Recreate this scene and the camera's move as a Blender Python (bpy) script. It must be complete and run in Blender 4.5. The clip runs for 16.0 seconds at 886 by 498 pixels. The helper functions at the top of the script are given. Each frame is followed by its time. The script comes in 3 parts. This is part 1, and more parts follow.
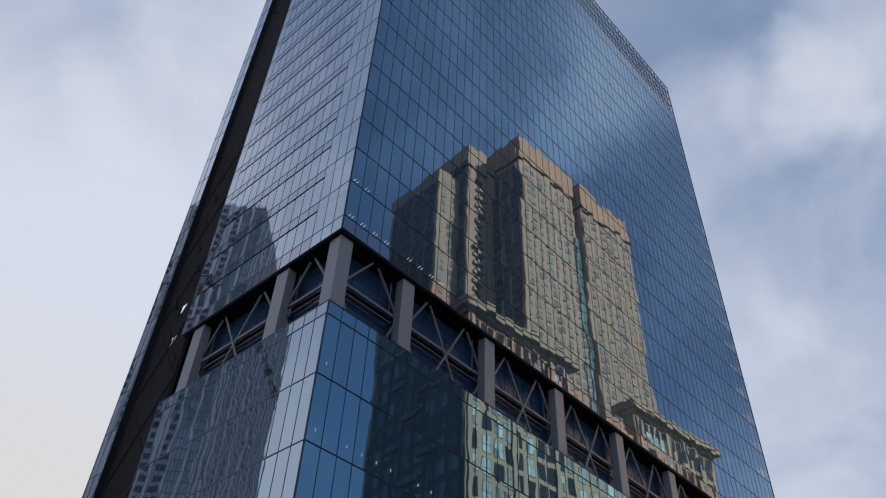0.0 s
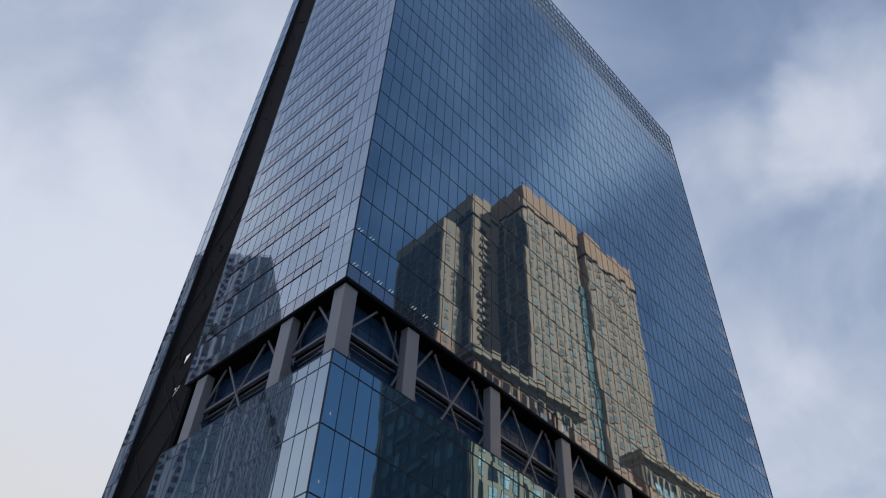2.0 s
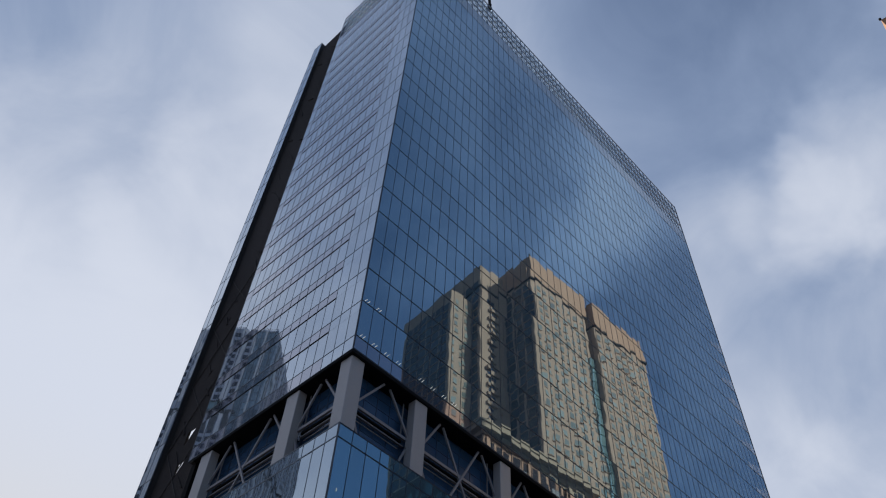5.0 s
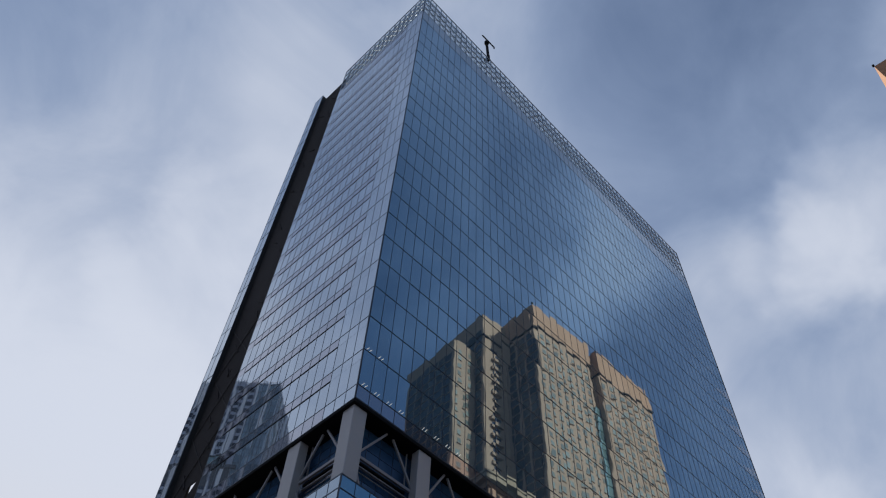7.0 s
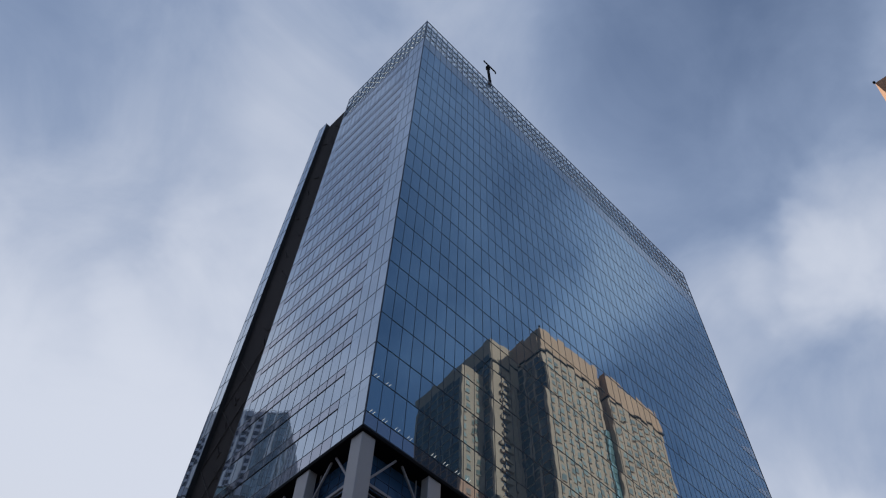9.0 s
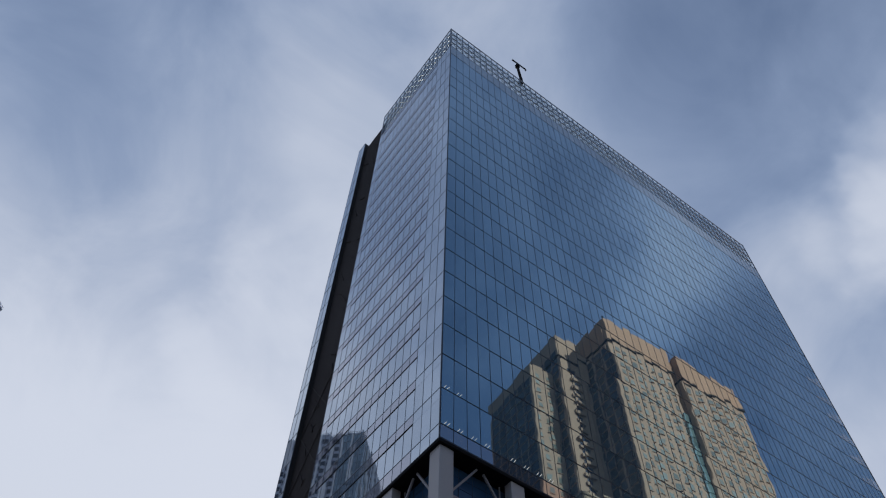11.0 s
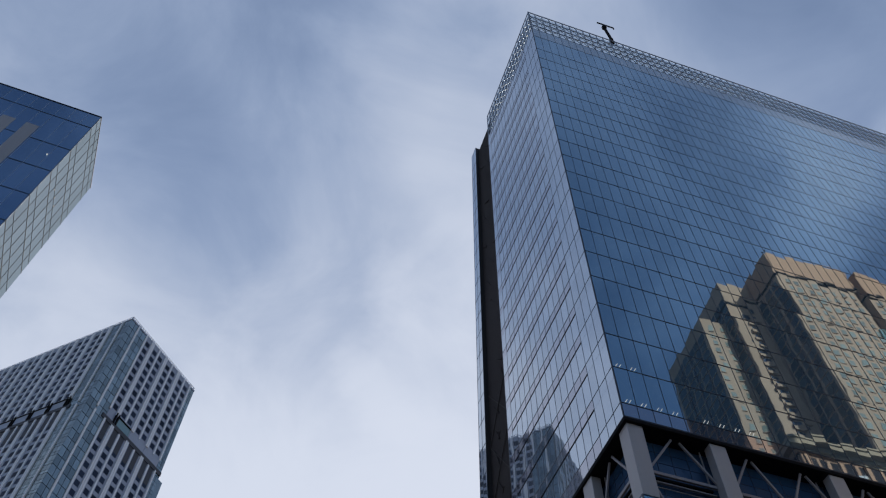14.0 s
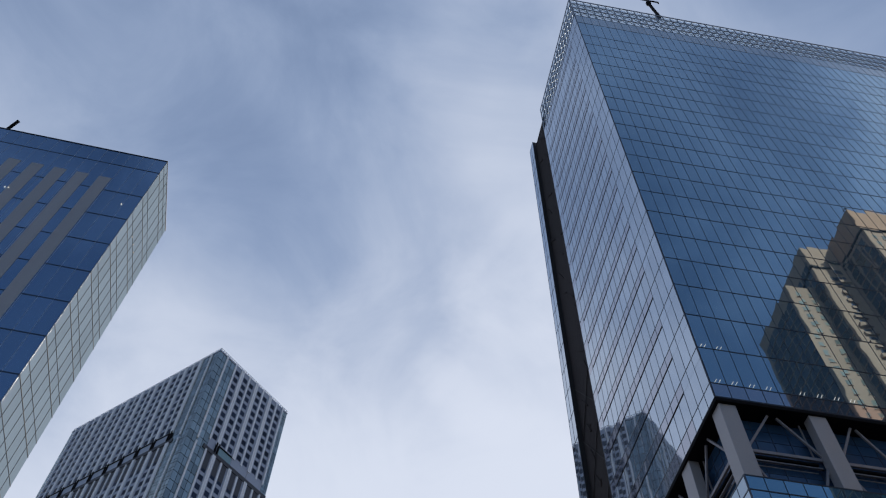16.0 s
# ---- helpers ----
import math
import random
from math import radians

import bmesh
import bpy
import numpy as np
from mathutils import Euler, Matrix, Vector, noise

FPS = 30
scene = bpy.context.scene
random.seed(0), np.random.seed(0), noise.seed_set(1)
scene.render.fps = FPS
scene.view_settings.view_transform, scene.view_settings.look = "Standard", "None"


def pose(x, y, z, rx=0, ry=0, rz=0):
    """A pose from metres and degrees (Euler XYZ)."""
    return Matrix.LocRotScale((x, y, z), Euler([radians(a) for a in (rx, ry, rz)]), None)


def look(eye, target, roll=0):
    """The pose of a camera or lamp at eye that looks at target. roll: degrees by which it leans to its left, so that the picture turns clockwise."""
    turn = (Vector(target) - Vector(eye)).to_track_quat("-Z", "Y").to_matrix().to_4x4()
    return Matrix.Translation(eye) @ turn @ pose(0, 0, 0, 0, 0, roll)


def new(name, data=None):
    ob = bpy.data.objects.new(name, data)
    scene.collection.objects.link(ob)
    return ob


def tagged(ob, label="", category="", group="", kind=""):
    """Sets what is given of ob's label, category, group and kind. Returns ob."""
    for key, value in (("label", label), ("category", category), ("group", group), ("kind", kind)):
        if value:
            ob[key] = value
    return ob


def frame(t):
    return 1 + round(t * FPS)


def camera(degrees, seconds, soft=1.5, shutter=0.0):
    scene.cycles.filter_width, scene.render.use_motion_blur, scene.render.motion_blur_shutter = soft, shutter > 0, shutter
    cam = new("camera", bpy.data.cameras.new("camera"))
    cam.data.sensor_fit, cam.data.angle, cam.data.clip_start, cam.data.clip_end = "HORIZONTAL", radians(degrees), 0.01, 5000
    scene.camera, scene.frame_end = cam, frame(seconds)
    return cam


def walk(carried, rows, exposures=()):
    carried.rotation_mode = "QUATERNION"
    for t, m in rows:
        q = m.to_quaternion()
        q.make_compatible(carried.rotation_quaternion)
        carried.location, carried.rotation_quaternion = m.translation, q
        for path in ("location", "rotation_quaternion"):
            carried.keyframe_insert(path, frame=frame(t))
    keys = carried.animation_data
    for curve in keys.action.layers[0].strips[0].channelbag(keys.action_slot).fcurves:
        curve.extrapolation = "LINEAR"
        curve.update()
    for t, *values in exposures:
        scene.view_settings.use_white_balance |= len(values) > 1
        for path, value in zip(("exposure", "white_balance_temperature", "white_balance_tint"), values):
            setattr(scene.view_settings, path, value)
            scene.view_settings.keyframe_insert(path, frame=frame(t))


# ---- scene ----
cam = camera(58.19, 16.0, soft=1.15)
ROWS = [
    (0.0, pose(-0.39, -0.05, 1.60, 133.287, -2.203, -47.717)),
    (0.5, pose(-0.37, -0.04, 1.60, 134.154, -2.314, -47.694)),
    (1.0, pose(-0.35, -0.03, 1.60, 135.028, -2.313, -47.588)),
    (1.5, pose(-0.33, -0.02, 1.60, 135.906, -2.241, -47.429)),
    (2.0, pose(-0.31, -0.01, 1.60, 136.782, -2.277, -47.310)),
    (2.5, pose(-0.28, 0.01, 1.60, 137.648, -2.208, -47.138)),
    (3.0, pose(-0.26, 0.02, 1.60, 138.526, -2.272, -47.092)),
    (3.5, pose(-0.24, 0.03, 1.60, 139.391, -2.212, -46.917)),
    (4.0, pose(-0.22, 0.04, 1.60, 140.259, -2.266, -46.832)),
    (6.5, pose(0.12, 0.30, 1.60, 144.694, -2.228, -46.144)),
    (7.0, pose(0.18, 0.35, 1.60, 145.590, -2.056, -45.901)),
    (7.5, pose(0.25, 0.40, 1.60, 146.438, -1.957, -45.712)),
    (8.0, pose(0.32, 0.46, 1.60, 147.097, -1.853, -45.543)),
    (10.5, pose(0.09, 0.25, 1.60, 147.617, -1.130, -39.722)),
    (11.0, pose(0.05, 0.21, 1.60, 147.536, -0.997, -36.529)),
    (11.5, pose(0.00, 0.17, 1.60, 147.478, -1.135, -33.591)),
    (12.0, pose(-0.04, 0.13, 1.60, 147.319, -1.102, -30.549)),
    (12.5, pose(0.01, 0.04, 1.60, 147.191, -1.105, -27.532)),
    (13.0, pose(0.05, -0.04, 1.60, 147.058, -1.115, -24.575)),
    (13.5, pose(0.10, -0.13, 1.60, 147.000, -1.141, -21.508)),
    (14.0, pose(0.15, -0.22, 1.60, 146.944, -1.096, -18.311)),
    (14.5, pose(0.20, -0.31, 1.60, 146.895, -1.189, -15.418)),
    (15.0, pose(0.25, -0.39, 1.60, 146.861, -1.256, -12.896)),
    (15.5, pose(0.30, -0.48, 1.60, 146.841, -1.414, -11.027)),
    (16.0, pose(0.35, -0.57, 1.60, 146.825, -1.559, -9.745)),
]
walk(cam, ROWS, [(0.0, 0.63, 6460, 12), (4.0, 0.62, 6430, 12), (8.0, 0.60, 6420, 12), (11.0, 0.58, 6410, 12), (16.0, 0.71, 6350, 12)])

# ---- light ----
SUN_AZ, SUN_EL = 22.0, 38.0  # degrees from +y towards +x, and above the horizon
sun_dir = Vector((math.sin(radians(SUN_AZ)) * math.cos(radians(SUN_EL)),
                  math.cos(radians(SUN_AZ)) * math.cos(radians(SUN_EL)), math.sin(radians(SUN_EL))))
sun = new("sun", bpy.data.lights.new("sun", "SUN"))
sun.data.energy, sun.data.angle, sun.data.color = 5.0, radians(1.0), (1.0, 0.87, 0.69)
sun.matrix_world = look(sun_dir * 900, (0, 0, 0))


class Tree:
    """A short hand for building node trees."""

    def __init__(self, tree):
        self.tree = tree
        tree.nodes.clear()

    def add(self, kind, **values):
        node = self.tree.nodes.new(kind)
        for key, value in values.items():
            self.plug(node.inputs[key], value)
        return node

    def plug(self, socket, value):
        if isinstance(value, bpy.types.NodeSocket):
            self.tree.links.new(value, socket)
        else:
            socket.default_value = value

    def math(self, op, a, b=0.0, c=0.0, clamp=False):
        node = self.tree.nodes.new("ShaderNodeMath")
        node.operation, node.use_clamp = op, clamp
        for i, v in enumerate((a, b, c)):
            self.plug(node.inputs[i], v)
        return node.outputs[0]

    def vector(self, op):
        node = self.tree.nodes.new("ShaderNodeVectorMath")
        node.operation = op
        return node

    def mix(self, fac, a, b, blend="MIX"):
        node = self.tree.nodes.new("ShaderNodeMix")
        node.data_type, node.blend_type = "RGBA", blend
        self.plug(node.inputs[0], fac)
        self.plug(node.inputs[6], a)
        self.plug(node.inputs[7], b)
        return node.outputs[2]

    def ramp(self, fac, lo, hi):
        node = self.tree.nodes.new("ShaderNodeMapRange")
        node.interpolation_type = "SMOOTHSTEP"
        self.plug(node.inputs["Value"], fac)
        node.inputs["From Min"].default_value, node.inputs["From Max"].default_value = lo, hi
        return node.outputs[0]


def grey(v):
    return (v, v, v, 1)


# cloud banks and clearer gaps: azimuth, elevation, half-width in degrees, and how much thicker the cloud is
BANKS = (
    (91, 51, 5, 0.42), (85, 50, 4, 0.36), (79, 51, 4, 0.24), (72, 53, 4, 0.18), (95, 46, 5, 0.25), (78, 64, 15, -0.14), (80, 35, 26, -0.24), (1, 48, 14, -0.28), (2, 63, 9, 0.12), (-32, 66, 15, -0.22), (26, 71, 13, 0.22), (8, 38, 16, 0.14),
    (-48, 57, 10, 0.10), (13, 30, 20, 0.16), (19, 55, 5, 0.26), (15, 48, 5, 0.24), (113, 56, 5, 0.24), (118, 53, 4, 0.24), (122, 51, 3, 0.12),
    (146, 50, 18, -0.18), (140, 30, 22, -0.35), (108, 40, 14, -0.30),
)


def towards(az, el):
    az, el = radians(az), radians(el)
    return (math.sin(az) * math.cos(el), math.cos(az) * math.cos(el), math.sin(el))


def build_world():
    world = bpy.data.worlds.new("sky")
    scene.world = world
    world.use_nodes = True
    n = Tree(world.node_tree)
    sky = n.add("ShaderNodeTexSky")
    sky.sky_type, sky.sun_disc, sky.sun_elevation, sky.sun_rotation = "NISHITA", False, radians(SUN_EL), radians(SUN_AZ)
    sky.air_density, sky.dust_density, sky.ozone_density = 1.0, 0.25, 2.0
    coord = n.add("ShaderNodeTexCoord").outputs["Generated"]
    xyz = n.add("ShaderNodeSeparateXYZ", Vector=coord)
    high = n.math("MAXIMUM", xyz.outputs[2], 0.0)
    up = n.math("ADD", high, 0.35)
    flat = n.add("ShaderNodeCombineXYZ", X=n.math("DIVIDE", xyz.outputs[0], up), Y=n.math("DIVIDE", xyz.outputs[1], up), Z=CLOUD_SEED)
    big = n.add("ShaderNodeTexNoise", Vector=flat.outputs[0], Scale=1.9, Detail=5.0, Roughness=0.45, Distortion=0.3)
    wisps = n.add("ShaderNodeTexNoise", Vector=flat.outputs[0], Scale=5.2, Detail=7.0, Roughness=0.56, Distortion=0.6)
    # ragged outlines for the banks
    swirl = n.add("ShaderNodeTexNoise", Vector=flat.outputs[0], Scale=3.4, Detail=5.0, Roughness=0.6)
    centred = n.vector("SUBTRACT")
    n.plug(centred.inputs[0], swirl.outputs["Color"])
    centred.inputs[1].default_value = (0.5, 0.5, 0.5)
    spread = n.vector("SCALE")
    n.plug(spread.inputs[0], centred.outputs[0])
    spread.inputs["Scale"].default_value = 0.24
    bent = n.vector("ADD")
    n.plug(bent.inputs[0], coord)
    n.plug(bent.inputs[1], spread.outputs[0])
    unit = n.vector("NORMALIZE")
    n.plug(unit.inputs[0], bent.outputs[0])
    banks = 0.0
    for az, el, width, amount in BANKS:
        near = n.vector("DOT_PRODUCT")
        n.plug(near.inputs[0], unit.outputs[0])
        near.inputs[1].default_value = towards(az, el)
        banks = n.math("ADD", n.math("MULTIPLY", n.ramp(near.outputs["Value"], math.cos(radians(width * 1.25)), 1.0), amount), banks)
    glow = n.vector("DOT_PRODUCT")
    n.plug(glow.inputs[0], coord)
    # the cloud thickens and brightens towards the side of the hidden sun
    glow.inputs[1].default_value = (0.34, 0.94, 0.0)
    lumps = n.math("ADD", n.math("MULTIPLY", big.outputs["Fac"], 0.6), n.math("MULTIPLY", wisps.outputs["Fac"], 0.4))
    trend = n.math("ADD", n.math("MULTIPLY", glow.outputs["Value"], 1.1), n.math("MULTIPLY", high, -0.76))
    lift = n.math("ADD", n.math("MULTIPLY", n.math("SUBTRACT", lumps, 0.5), 2.4), n.math("ADD", n.math("ADD", trend, 0.42), banks))
    cover = n.math("MAXIMUM", n.ramp(lift, -0.95, 0.12), 0.10)
    warm = n.math("MULTIPLY", n.math("SUBTRACT", 1.0, n.ramp(xyz.outputs[2], 0.36, 0.62)), n.ramp(glow.outputs["Value"], 0.6, 0.95))
    white = n.mix(n.math("MULTIPLY", warm, 0.8), (0.735, 0.79, 0.885, 1), (0.80, 0.775, 0.715, 1))
    cloud = n.mix(n.ramp(lift, -0.3, 0.95), (0.30, 0.39, 0.56, 1), white)
    blue = n.mix(1.0, sky.outputs[0], grey(SKY_STRENGTH), "MULTIPLY")
    total = n.mix(n.math("MULTIPLY", cover, 0.92), blue, cloud)
    background = n.add("ShaderNodeBackground", Color=total, Strength=0.6)
    out = n.add("ShaderNodeOutputWorld")
    n.plug(out.inputs["Surface"], background.outputs[0])


CLOUD_SEED, SKY_STRENGTH = 218.75, 0.095
build_world()


# ---- materials ----
def surface(name, colour, rough=0.6, metal=0.0, grain=0.15, scale=1.0, stain=0.15, bump=0.1, each=0.0, depth=0.01, spec=0.5):
    """A plain surface with fine grain, large stains, a little relief and a small change from piece to piece."""
    m = bpy.data.materials.new(name)
    m.use_nodes = True
    n = Tree(m.node_tree)
    place = n.add("ShaderNodeNewGeometry").outputs["Position"]
    fine = n.add("ShaderNodeTexNoise", Vector=place, Scale=9.0 * scale, Detail=6.0, Roughness=0.6)
    stretch = n.add("ShaderNodeMapping", Vector=place, Scale=(0.5, 0.5, 0.09))
    wide = n.add("ShaderNodeTexNoise", Vector=stretch.outputs[0], Scale=1.0 * scale, Detail=4.0, Roughness=0.55)
    k = n.math("ADD", n.math("MULTIPLY", n.math("SUBTRACT", fine.outputs["Fac"], 0.5), grain * 2),
               n.math("MULTIPLY", n.math("SUBTRACT", wide.outputs["Fac"], 0.5), stain * 2))
    if each:
        rnd = n.math("ADD", n.add("ShaderNodeObjectInfo").outputs["Random"], n.add("ShaderNodeNewGeometry").outputs["Random Per Island"])
        k = n.math("ADD", k, n.math("MULTIPLY", n.math("SUBTRACT", n.math("FRACT", rnd), 0.5), each * 2))
    k = n.math("ADD", k, 1.0)
    scaled = n.vector("SCALE")
    scaled.inputs[0].default_value = colour
    n.plug(scaled.inputs["Scale"], k)
    shade = n.add("ShaderNodeBsdfPrincipled", Metallic=metal)
    shade.inputs["Specular IOR Level"].default_value = spec
    n.plug(shade.inputs["Base Color"], scaled.outputs[0])
    n.plug(shade.inputs["Roughness"], n.math("ADD", rough, n.math("MULTIPLY", n.math("SUBTRACT", fine.outputs["Fac"], 0.5), 0.2), clamp=True))
    if bump:
        relief = n.add("ShaderNodeBump", Strength=bump, Distance=depth, Height=fine.outputs["Fac"])
        n.plug(shade.inputs["Normal"], relief.outputs[0])
    out = n.add("ShaderNodeOutputMaterial")
    n.plug(out.inputs["Surface"], shade.outputs[0])
    return m


def coated_glass(name, tint, metal=0.85, wave=0.004, each=0.06, rough=0.015, wave_scale=0.45, spec=0.5):
    """Mirror-coated facade glass: each pane bulges a little and differs a little in its coating."""
    m = bpy.data.materials.new(name)
    m.use_nodes = True
    n = Tree(m.node_tree)
    geo = n.add("ShaderNodeNewGeometry")
    rnd = n.math("FRACT", n.math("ADD", n.math("MULTIPLY", n.add("ShaderNodeObjectInfo").outputs["Random"], 7.3), n.math("MULTIPLY", geo.outputs["Random Per Island"], 5.1)))
    offset = n.vector("SCALE")
    offset.inputs[0].default_value = (31.0, 17.0, 23.0)
    n.plug(offset.inputs["Scale"], rnd)
    where = n.vector("ADD")
    n.plug(where.inputs[0], geo.outputs["Position"])
    n.plug(where.inputs[1], offset.outputs[0])
    bulge = n.add("ShaderNodeTexNoise", Vector=where.outputs[0], Scale=wave_scale, Detail=0.6, Roughness=0.3)
    dirt = n.add("ShaderNodeTexNoise", Vector=geo.outputs["Position"], Scale=0.13, Detail=5.0, Roughness=0.6)
    k = n.math("ADD", n.math("MULTIPLY", n.math("SUBTRACT", rnd, 0.5), each * 2), n.math("MULTIPLY", n.math("SUBTRACT", dirt.outputs["Fac"], 0.5), 0.12))
    scaled = n.vector("SCALE")
    scaled.inputs[0].default_value = tint
    n.plug(scaled.inputs["Scale"], n.math("ADD", k, 1.0))
    shade = n.add("ShaderNodeBsdfPrincipled", Metallic=metal, Roughness=rough)
    shade.inputs["Specular IOR Level"].default_value = spec
    n.plug(shade.inputs["Base Color"], scaled.outputs[0])
    relief = n.add("ShaderNodeBump", Strength=1.0, Distance=wave, Height=bulge.outputs["Fac"])
    n.plug(shade.inputs["Normal"], relief.outputs[0])
    out = n.add("ShaderNodeOutputMaterial")
    n.plug(out.inputs["Surface"], shade.outputs[0])
    return m


def thin_glass(name, clear, tint):
    """Clear sheet glass: part of the light goes through, the rest is mirrored."""
    m = bpy.data.materials.new(name)
    m.use_nodes = True
    n = Tree(m.node_tree)
    place = n.add("ShaderNodeNewGeometry").outputs["Position"]
    dust = n.add("ShaderNodeTexNoise", Vector=place, Scale=0.6, Detail=4.0, Roughness=0.6)
    pass_on = n.add("ShaderNodeBsdfTransparent", Color=(0.86, 0.91, 0.95, 1))
    mirror = n.add("ShaderNodeBsdfGlossy", Color=(*tint, 1), Roughness=0.06)
    part_of = n.math("ADD", clear, n.math("MULTIPLY", n.math("SUBTRACT", dust.outputs["Fac"], 0.5), 0.2))
    both = n.add("ShaderNodeMixShader", Fac=part_of)
    n.plug(both.inputs[1], mirror.outputs[0])
    n.plug(both.inputs[2], pass_on.outputs[0])
    out = n.add("ShaderNodeOutputMaterial")
    n.plug(out.inputs["Surface"], both.outputs[0])
    return m


def lamp_glow(name, colour, power):
    m = bpy.data.materials.new(name)
    m.use_nodes = True
    n = Tree(m.node_tree)
    e = n.add("ShaderNodeEmission", Strength=power)
    e.inputs["Color"].default_value = (*colour, 1)
    out = n.add("ShaderNodeOutputMaterial")
    n.plug(out.inputs["Surface"], e.outputs[0])
    return m


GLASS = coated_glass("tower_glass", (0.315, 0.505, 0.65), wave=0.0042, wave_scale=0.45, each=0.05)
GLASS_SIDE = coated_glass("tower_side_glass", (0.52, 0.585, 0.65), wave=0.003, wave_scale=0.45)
SPANDREL = coated_glass("spandrel_glass", (0.455, 0.46, 0.51), metal=0.93, rough=0.03, wave=0.003)
BASE_BAND = coated_glass("lowest_band_glass", (0.385, 0.465, 0.575), metal=0.9, rough=0.02, wave=0.004)
POD_GLASS = coated_glass("podium_glass", (0.27, 0.50, 0.66), wave=0.006, wave_scale=0.42)
FRAME = surface("dark_mullion", (0.028, 0.04, 0.06), 0.45, 0.6, 0.1, 1, 0.1, 0.05)
FRAME_DULL = surface("dull_dark_glass", (0.03, 0.04, 0.055), 0.6, 0.0, 0.1, 1, 0.1, 0.05, spec=0.1)
FRAME_BLUE = surface("navy_mullion", (0.026, 0.05, 0.095), 0.45, 0.3, 0.1, 1, 0.1, 0.05)
FRAME_LIGHT = surface("silver_mullion", (0.105, 0.125, 0.155), 0.4, 0.7, 0.1, 1, 0.1, 0.05)
COLUMN = surface("grey_column_cladding", (0.40, 0.385, 0.40), 0.5, 0.2, 0.08, 0.7, 0.12, 0.05)
STEEL = surface("painted_steel", (0.26, 0.25, 0.275), 0.5, 0.2, 0.1, 1, 0.15, 0.06)
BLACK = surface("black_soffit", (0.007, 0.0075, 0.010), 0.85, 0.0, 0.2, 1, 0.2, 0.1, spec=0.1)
DEEP = surface("dark_core_wall", (0.022, 0.021, 0.024), 0.75, 0.0, 0.3, 0.6, 0.4, 0.3)
NAVY = coated_glass("dark_storey_glass", (0.05, 0.115, 0.235), metal=0.15, rough=0.15, each=0.3)
# pale tint that stands for bright sky showing through the end bay
SKY_GLINT = coated_glass("sky_glint_glass", (0.58, 0.68, 0.76), metal=0.7, rough=0.1, each=0.25)
BEIGE = surface("beige_precast", (0.310, 0.210, 0.154), 0.9, 0.0, 0.1, 0.5, 0.14, 0.2, 0.05, spec=0.1)
OCHRE = surface("ochre_precast", (0.335, 0.203, 0.138), 0.9, 0.0, 0.08, 0.5, 0.12, 0.2, spec=0.1)
SAND = surface("sand_limestone", (0.335, 0.240, 0.170), 0.9, 0.0, 0.1, 0.6, 0.14, 0.2, 0.05, spec=0.1)
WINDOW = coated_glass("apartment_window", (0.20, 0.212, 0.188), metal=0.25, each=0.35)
# near-black copy of the apartment window, with the side walls' shade in its colour
SHADE_WINDOW = coated_glass("shade_side_apartment_window", (0.035, 0.05, 0.065), metal=0.0, each=0.4, spec=0.12, rough=0.1)
BLOCK_SIDE_WINDOW = coated_glass("block_side_window", (0.07, 0.105, 0.09), metal=0.5, each=0.8)
TEAL = coated_glass("teal_window", (0.25, 0.36, 0.36), metal=0.6, each=0.4)
LOUVRE = surface("dark_louvre", (0.05, 0.055, 0.07), 0.6, 0.2, 0.15, 1, 0.1, 0.1)
WHITE_FIN = surface("pale_grey_fin", (0.76, 0.79, 0.85), 0.6, 0.0, 0.06, 1, 0.08, 0.05)
PANEL = surface("blue_grey_panel", (0.34, 0.39, 0.50), 0.6, 0.0, 0.08, 0.6, 0.1, 0.05, 0.08)
DARK_WINDOW = coated_glass("dark_office_window", (0.030, 0.042, 0.075), metal=0.0, each=0.35, spec=0.04, rough=0.2)
BLACK_WINDOW = coated_glass("black_window", (0.012, 0.014, 0.016), metal=0.0, each=0.35, spec=0.2, rough=0.1)
BAY_GLASS = coated_glass("bay_glass", (0.25, 0.31, 0.33), metal=0.8, each=0.28, wave=0.003)
BLUE_GLASS = coated_glass("blue_slab_glass", (0.21, 0.345, 0.535), metal=0.8, each=0.05, wave=0.005)
SLAB_LINE = surface("pale_blue_mullion", (0.30, 0.39, 0.53), 0.5, 0.2, 0.1, 1, 0.1, 0.05)
PALE_GLASS = coated_glass("pale_slab_glass", (0.20, 0.275, 0.372), metal=0.0, each=0.06, rough=0.6, spec=0.0)
TAUPE = surface("taupe_strip", (0.36, 0.37, 0.41), 0.5, 0.0, 0.08, 0.6, 0.1, 0.05)
ASPHALT = surface("asphalt", (0.05, 0.05, 0.052), 0.9, 0.0, 0.3, 2, 0.2, 0.4)
PAVING = surface("paving", (0.24, 0.23, 0.22), 0.85, 0.0, 0.2, 1, 0.2, 0.3)
LAMP_DIM = lamp_glow("dim_light", (1.0, 0.97, 0.92), 0.19)
LAMP = lamp_glow("office_light", (1.0, 0.97, 0.9), 0.42)
JOINT = surface("grey_joint", (0.17, 0.19, 0.21), 0.9, 0.0, 0.1, 1, 0.1, 0.0, spec=0.0)
# near-black that holds the shade on the side of the sand stone block
SHADED_WALL = surface("shaded_wall", (0.032, 0.031, 0.034), 0.9, 0.0, 0.2, 1, 0.25, 0.2, spec=0.15)
FRIT = coated_glass("fritted_glass", (0.42, 0.52, 0.60), metal=0.7, rough=0.12)
POD_SIDE = coated_glass("podium_side_glass", (0.38, 0.46, 0.53), wave=0.0055, wave_scale=0.45)
STONE_WINDOW = coated_glass("stone_block_window", (0.56, 0.60, 0.53), metal=0.75, each=0.6, rough=0.05)
SCREEN_GLASS = thin_glass("crown_glass", 0.82, (0.60, 0.68, 0.76))


